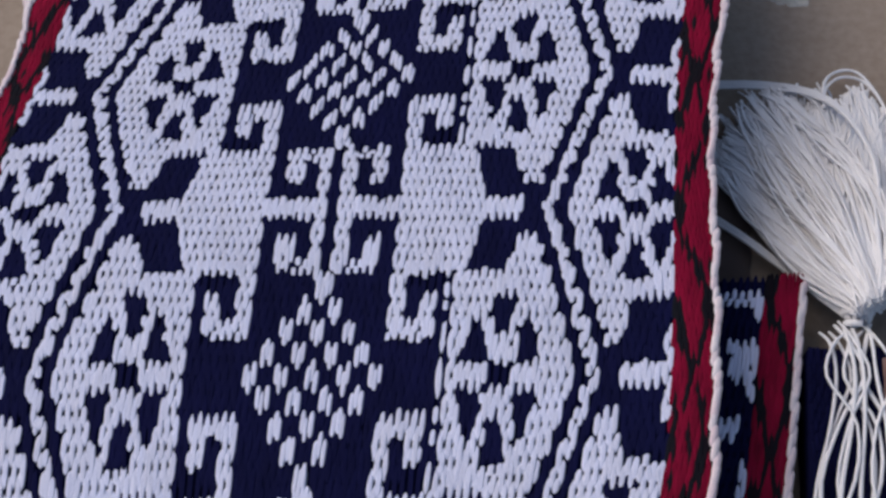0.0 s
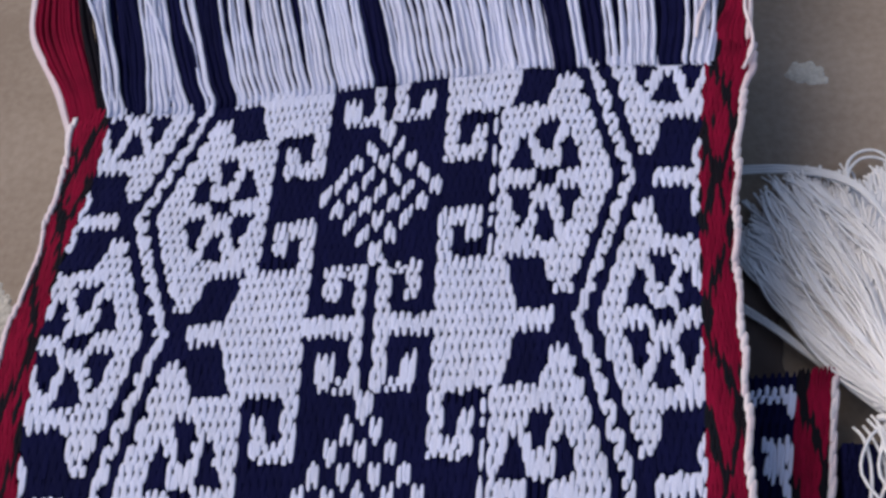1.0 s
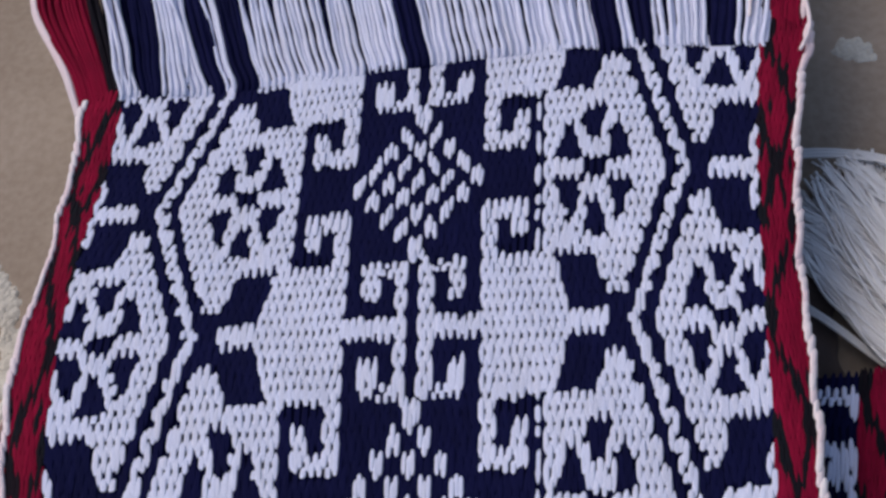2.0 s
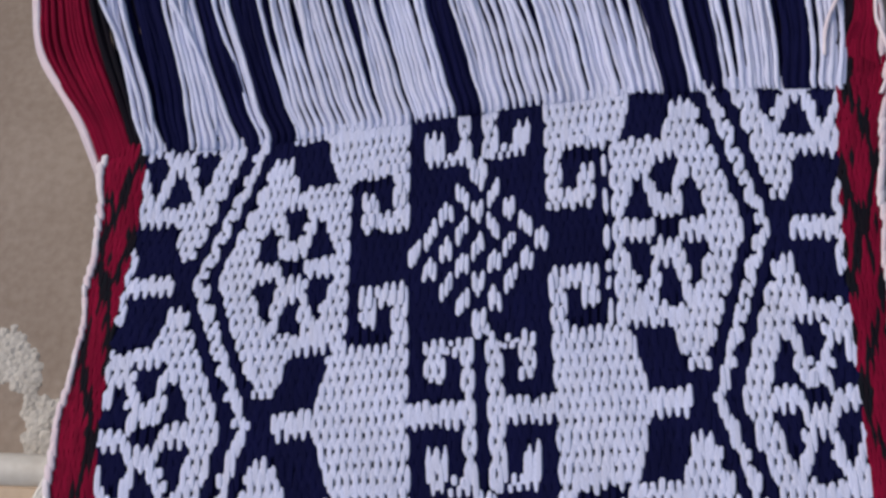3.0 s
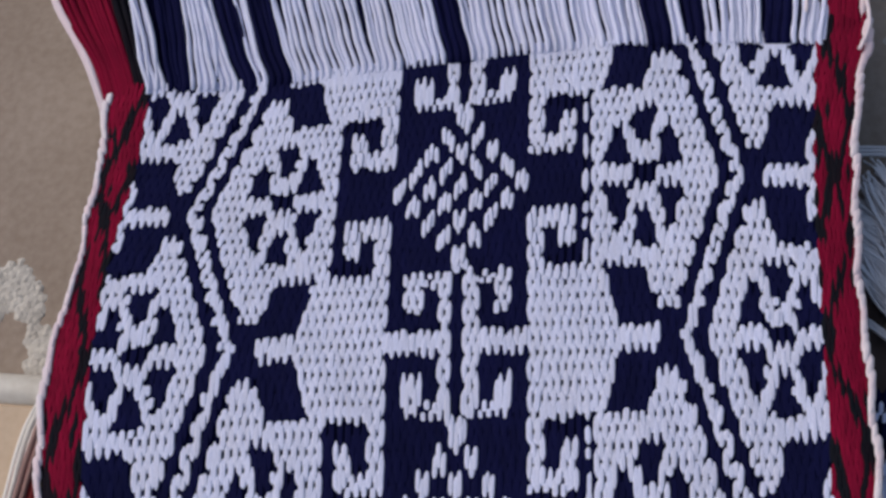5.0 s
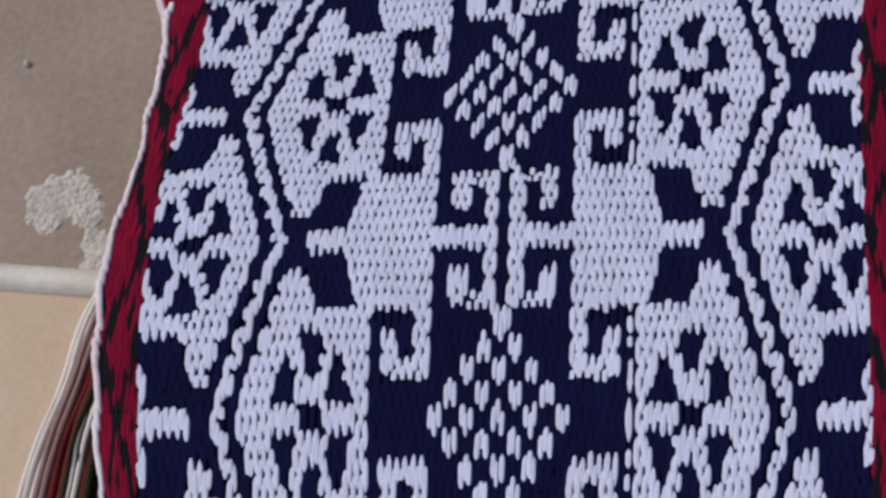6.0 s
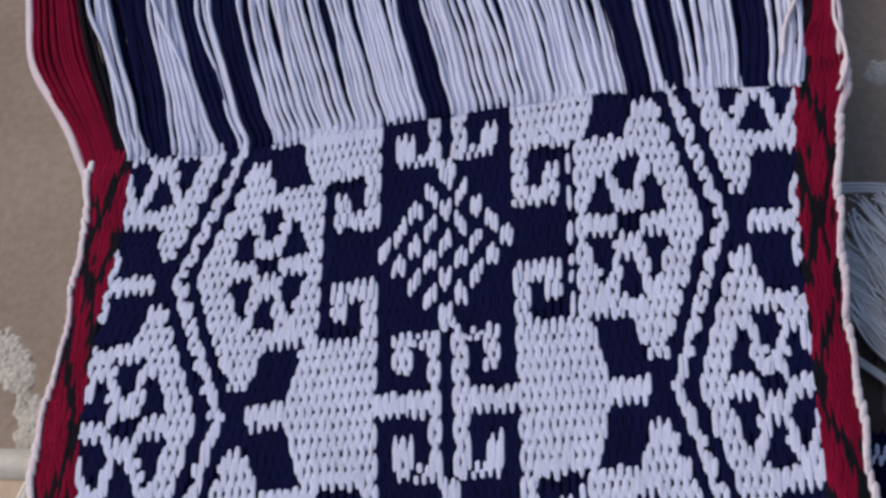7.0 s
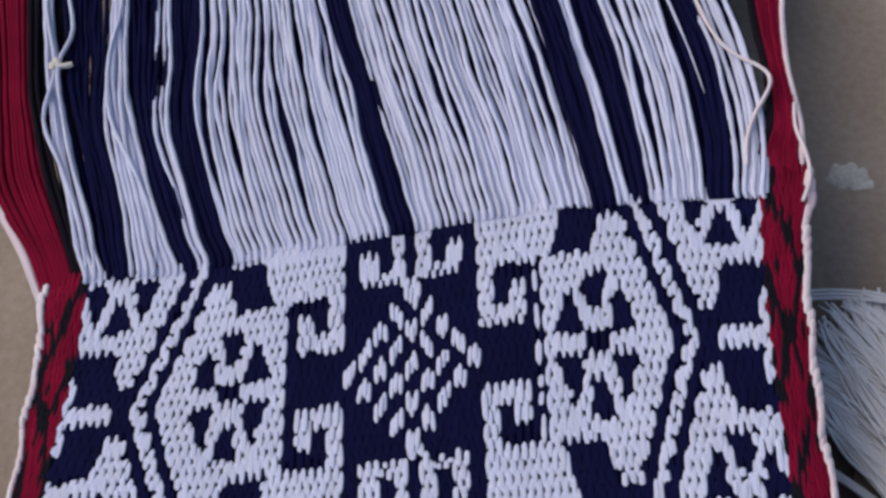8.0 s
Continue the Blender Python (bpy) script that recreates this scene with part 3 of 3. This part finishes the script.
for bend in (0, 2.2):
    pts = [(x * 0.001, y * 0.001, z * 0.001) for x, y, z in ((121, -30, -29), (122.5, -23 + bend, -30), (127, -18.6 + bend, -31), (132, -19.5 + bend, -31), (135.5, -26, -30), (137, -38, -28))]
    strand("tassel_yarn", pts, 0.00042, TASSEL, tassel)
wrap = [(117.5 + 2.6 * math.cos(a), -95 + 0.5 * a, -21 + 2.2 * math.sin(a)) for a in (i * 0.8 for i in range(-6, 12))]
strand("tassel_binding", [(x * 0.001, (y + 1) * 0.001, z * 0.001) for x, y, z in wrap], 0.0009, TASSEL, tassel, "binding yarn wound round the tassel")
for k in range(12):
    f = k / 11
    x0, x1 = 110.5 + 10 * f, 101 + 17 * f + frng.uniform(-1.5, 1.5)
    hook = frng.uniform(-14, 13)
    z = -19.0 + frng.uniform(0, 2.5)
    pts = [(x0 - 1.5 * (k == 0), -96 + frng.uniform(-2, 2), z - 4), (x0 - 1 + hook * 0.3, -102, z), (x0 - 1.5 + hook * 0.5, -110, z + 0.6), (x0 * 0.6 + x1 * 0.4, -121, z + 0.3), (x1, -137, z), (x1 - 4 + hook, -158, z - 0.5), (x1 - 8, -185, z - 1)]
    strand("tassel_yarn", [(a * 0.001, b * 0.001, c * 0.001) for a, b, c in pts], frng.uniform(0.00032, 0.0005), TASSEL, tassel)
hang(tassel)

# an added brown sheet stands in for floor shade between the pile and the fan
cloth = thing("brown_layer", 0.09, -0.06, FLOOR, "dark brown sheet standing in for floor shade under the tassel", "cloth")


def on_floor(u, v):
    wavy = 1.2 * np.sin(v * 0.21) + 0.7 * np.sin(v * 0.53 + 1)
    return (u + (wavy + 0.18 * (v + 62)) * (u - 70) / 30) * 0.001, v * 0.001, FLOOR + 0.0016 + 0.0003 * np.sin(u * 0.5 + v * 0.3)


slab("cloth_sheet", on_floor, np.linspace(70, 101, 24), np.linspace(-92, -34, 40), 0, 0.0012, UMBER, cloth)
hang(cloth)

# the dark textile under the lower tassel ends
third = thing("dark_textile", 0.125, -0.15, FLOOR, "dark navy folded textile lying under the tassel's loose ends", "folded textile")


def on_third(u, v):
    return (u + 0.1 * v + 16) * 0.001, v * 0.001, -0.0225 + 0.0008 * np.sin(u * 0.4) + 0.0006 * np.sin(v * 0.21 + u * 0.1)


slab("folded_layer", on_third, np.linspace(100, 146, 26), np.linspace(-250, -101, 40), 0, 0.013, NAVY, third)
cells = [(100.5 + c * 0.9, -103 - j * 2.2) for j in range(66) for c in range(50) if (c + j) % 2 == 0]
part("rib_weave", mesh_of("rib_weave", *floats(cells, 4.8, 1.2, 0.5, on_third), NAVY), third, "", "stuff")
for n, tone in enumerate((ROSE, OXBLOOD, ROSE, OLIVE)):
    pts = [((122 + n * 1.6 - 0.12 * t) * 0.001, (-104 - t) * 0.001, (-21.4 + 0.4 * math.sin(n + t * 0.1)) * 0.001) for t in (0, 12, 25, 40, 60, 90)]
    strand("edge_yarn", pts, 0.0009, tone, third, "coloured edge yarn")
hang(third)

# ---- the pale board with its white edging, and the coloured tassel on it ----
board = thing("pale_board", -0.22, -0.2, FLOOR, "pale raw board with a white rounded edging strip", "board")


def edge_y(x):
    return -0.0762 - 0.10 * (x + 0.115)


def board_mesh():
    xs, prof = np.linspace(-0.42, -0.079, 16), ((0, -0.0300), (0, -0.0172), (-0.0006, -0.0166), (-0.10, -0.0166), (-0.30, -0.0166), (-0.30, -0.0300))
    verts = [(x, edge_y(x) - 0.0038 + dy, z) for x in xs for dy, z in prof]
    n = len(prof)
    faces = [(i * n + k, i * n + (k + 1) % n, (i + 1) * n + (k + 1) % n, (i + 1) * n + k) for i in range(len(xs) - 1) for k in range(n)]
    return verts, faces + [tuple(range(n))[::-1], tuple((len(xs) - 1) * n + k for k in range(n))]


def edging_mesh():
    xs = np.linspace(-0.42, -0.079, 30)
    prof = [(0.0042 * math.cos(a), -0.0190 + 0.0040 * math.sin(a)) for a in (math.pi * k / 10 for k in range(11))] + [(-0.0042, FLOOR), (0.0042, FLOOR)]
    n = len(prof)
    verts = [(x, edge_y(x) + dy, z + 0.0001 * math.sin(x * 300)) for x in xs for dy, z in prof]
    faces = [(i * n + k, (i + 1) * n + k, (i + 1) * n + (k + 1) % n, i * n + (k + 1) % n) for i in range(len(xs) - 1) for k in range(n)]
    return verts, faces + [tuple(range(n)), tuple((len(xs) - 1) * n + k for k in range(n))[::-1]]


part("board_panel", mesh_of("board_panel", *board_mesh(), BOARD, False), board)
part("edging_strip", mesh_of("edging_strip", *edging_mesh(), EDGING), board, "white rounded edging strip")
for x, y in ((-0.40, -0.37), (-0.10, -0.37), (-0.40, -0.10), (-0.10, -0.10)):
    bm = bmesh.new()
    bmesh.ops.create_cube(bm, size=1, matrix=Matrix.LocRotScale((x, y, -0.0330), None, (0.03, 0.03, 0.006)))
    me = bpy.data.meshes.new("foot")
    bm.to_mesh(me)
    me.materials.append(BOARD)
    part("foot", me, board)
hang(board)
colour_tassel = thing("coloured_tassel", -0.105, -0.1, -0.0166, "beige, oxblood and olive tassel yarns on a pale board", "tassel")
trng = random.Random(3)
TONES = (CREAM, ROSE, CREAM, ROSE, CREAM, ROSE, OXBLOOD, ROSE, OXBLOOD, OXBLOOD, OXBLOOD, OXBLOOD, OXBLOOD, OLIVE, CREAM, OLIVE, CREAM, OLIVE, OXBLOOD, OLIVE, OLIVE, BLACK)
for k, tone in enumerate(TONES):
    f = k / (len(TONES) - 1)
    z = -16.0 + trng.uniform(0, 1.6)
    pts = [(-102 + 8 * f, -74 - 8 * f, z + 1.5), (-108.6 + 14 * f, -87 - 3 * f, z), (-111.2 + 14.5 * f, -103, z), (-114.6 + 16 * f, -116.5, z), (-116 + 17.5 * f, -128, z), (-117 + 18 * f, -150, z), (-119 + 19 * f, -180, z)]
    pts = [((x + 2.6 + trng.uniform(-0.5, 0.5)) * 0.001, y * 0.001, c * 0.001) for x, y, c in pts]
    strand("tassel_yarn", pts, 0.00085, tone, colour_tassel)
hang(colour_tassel)
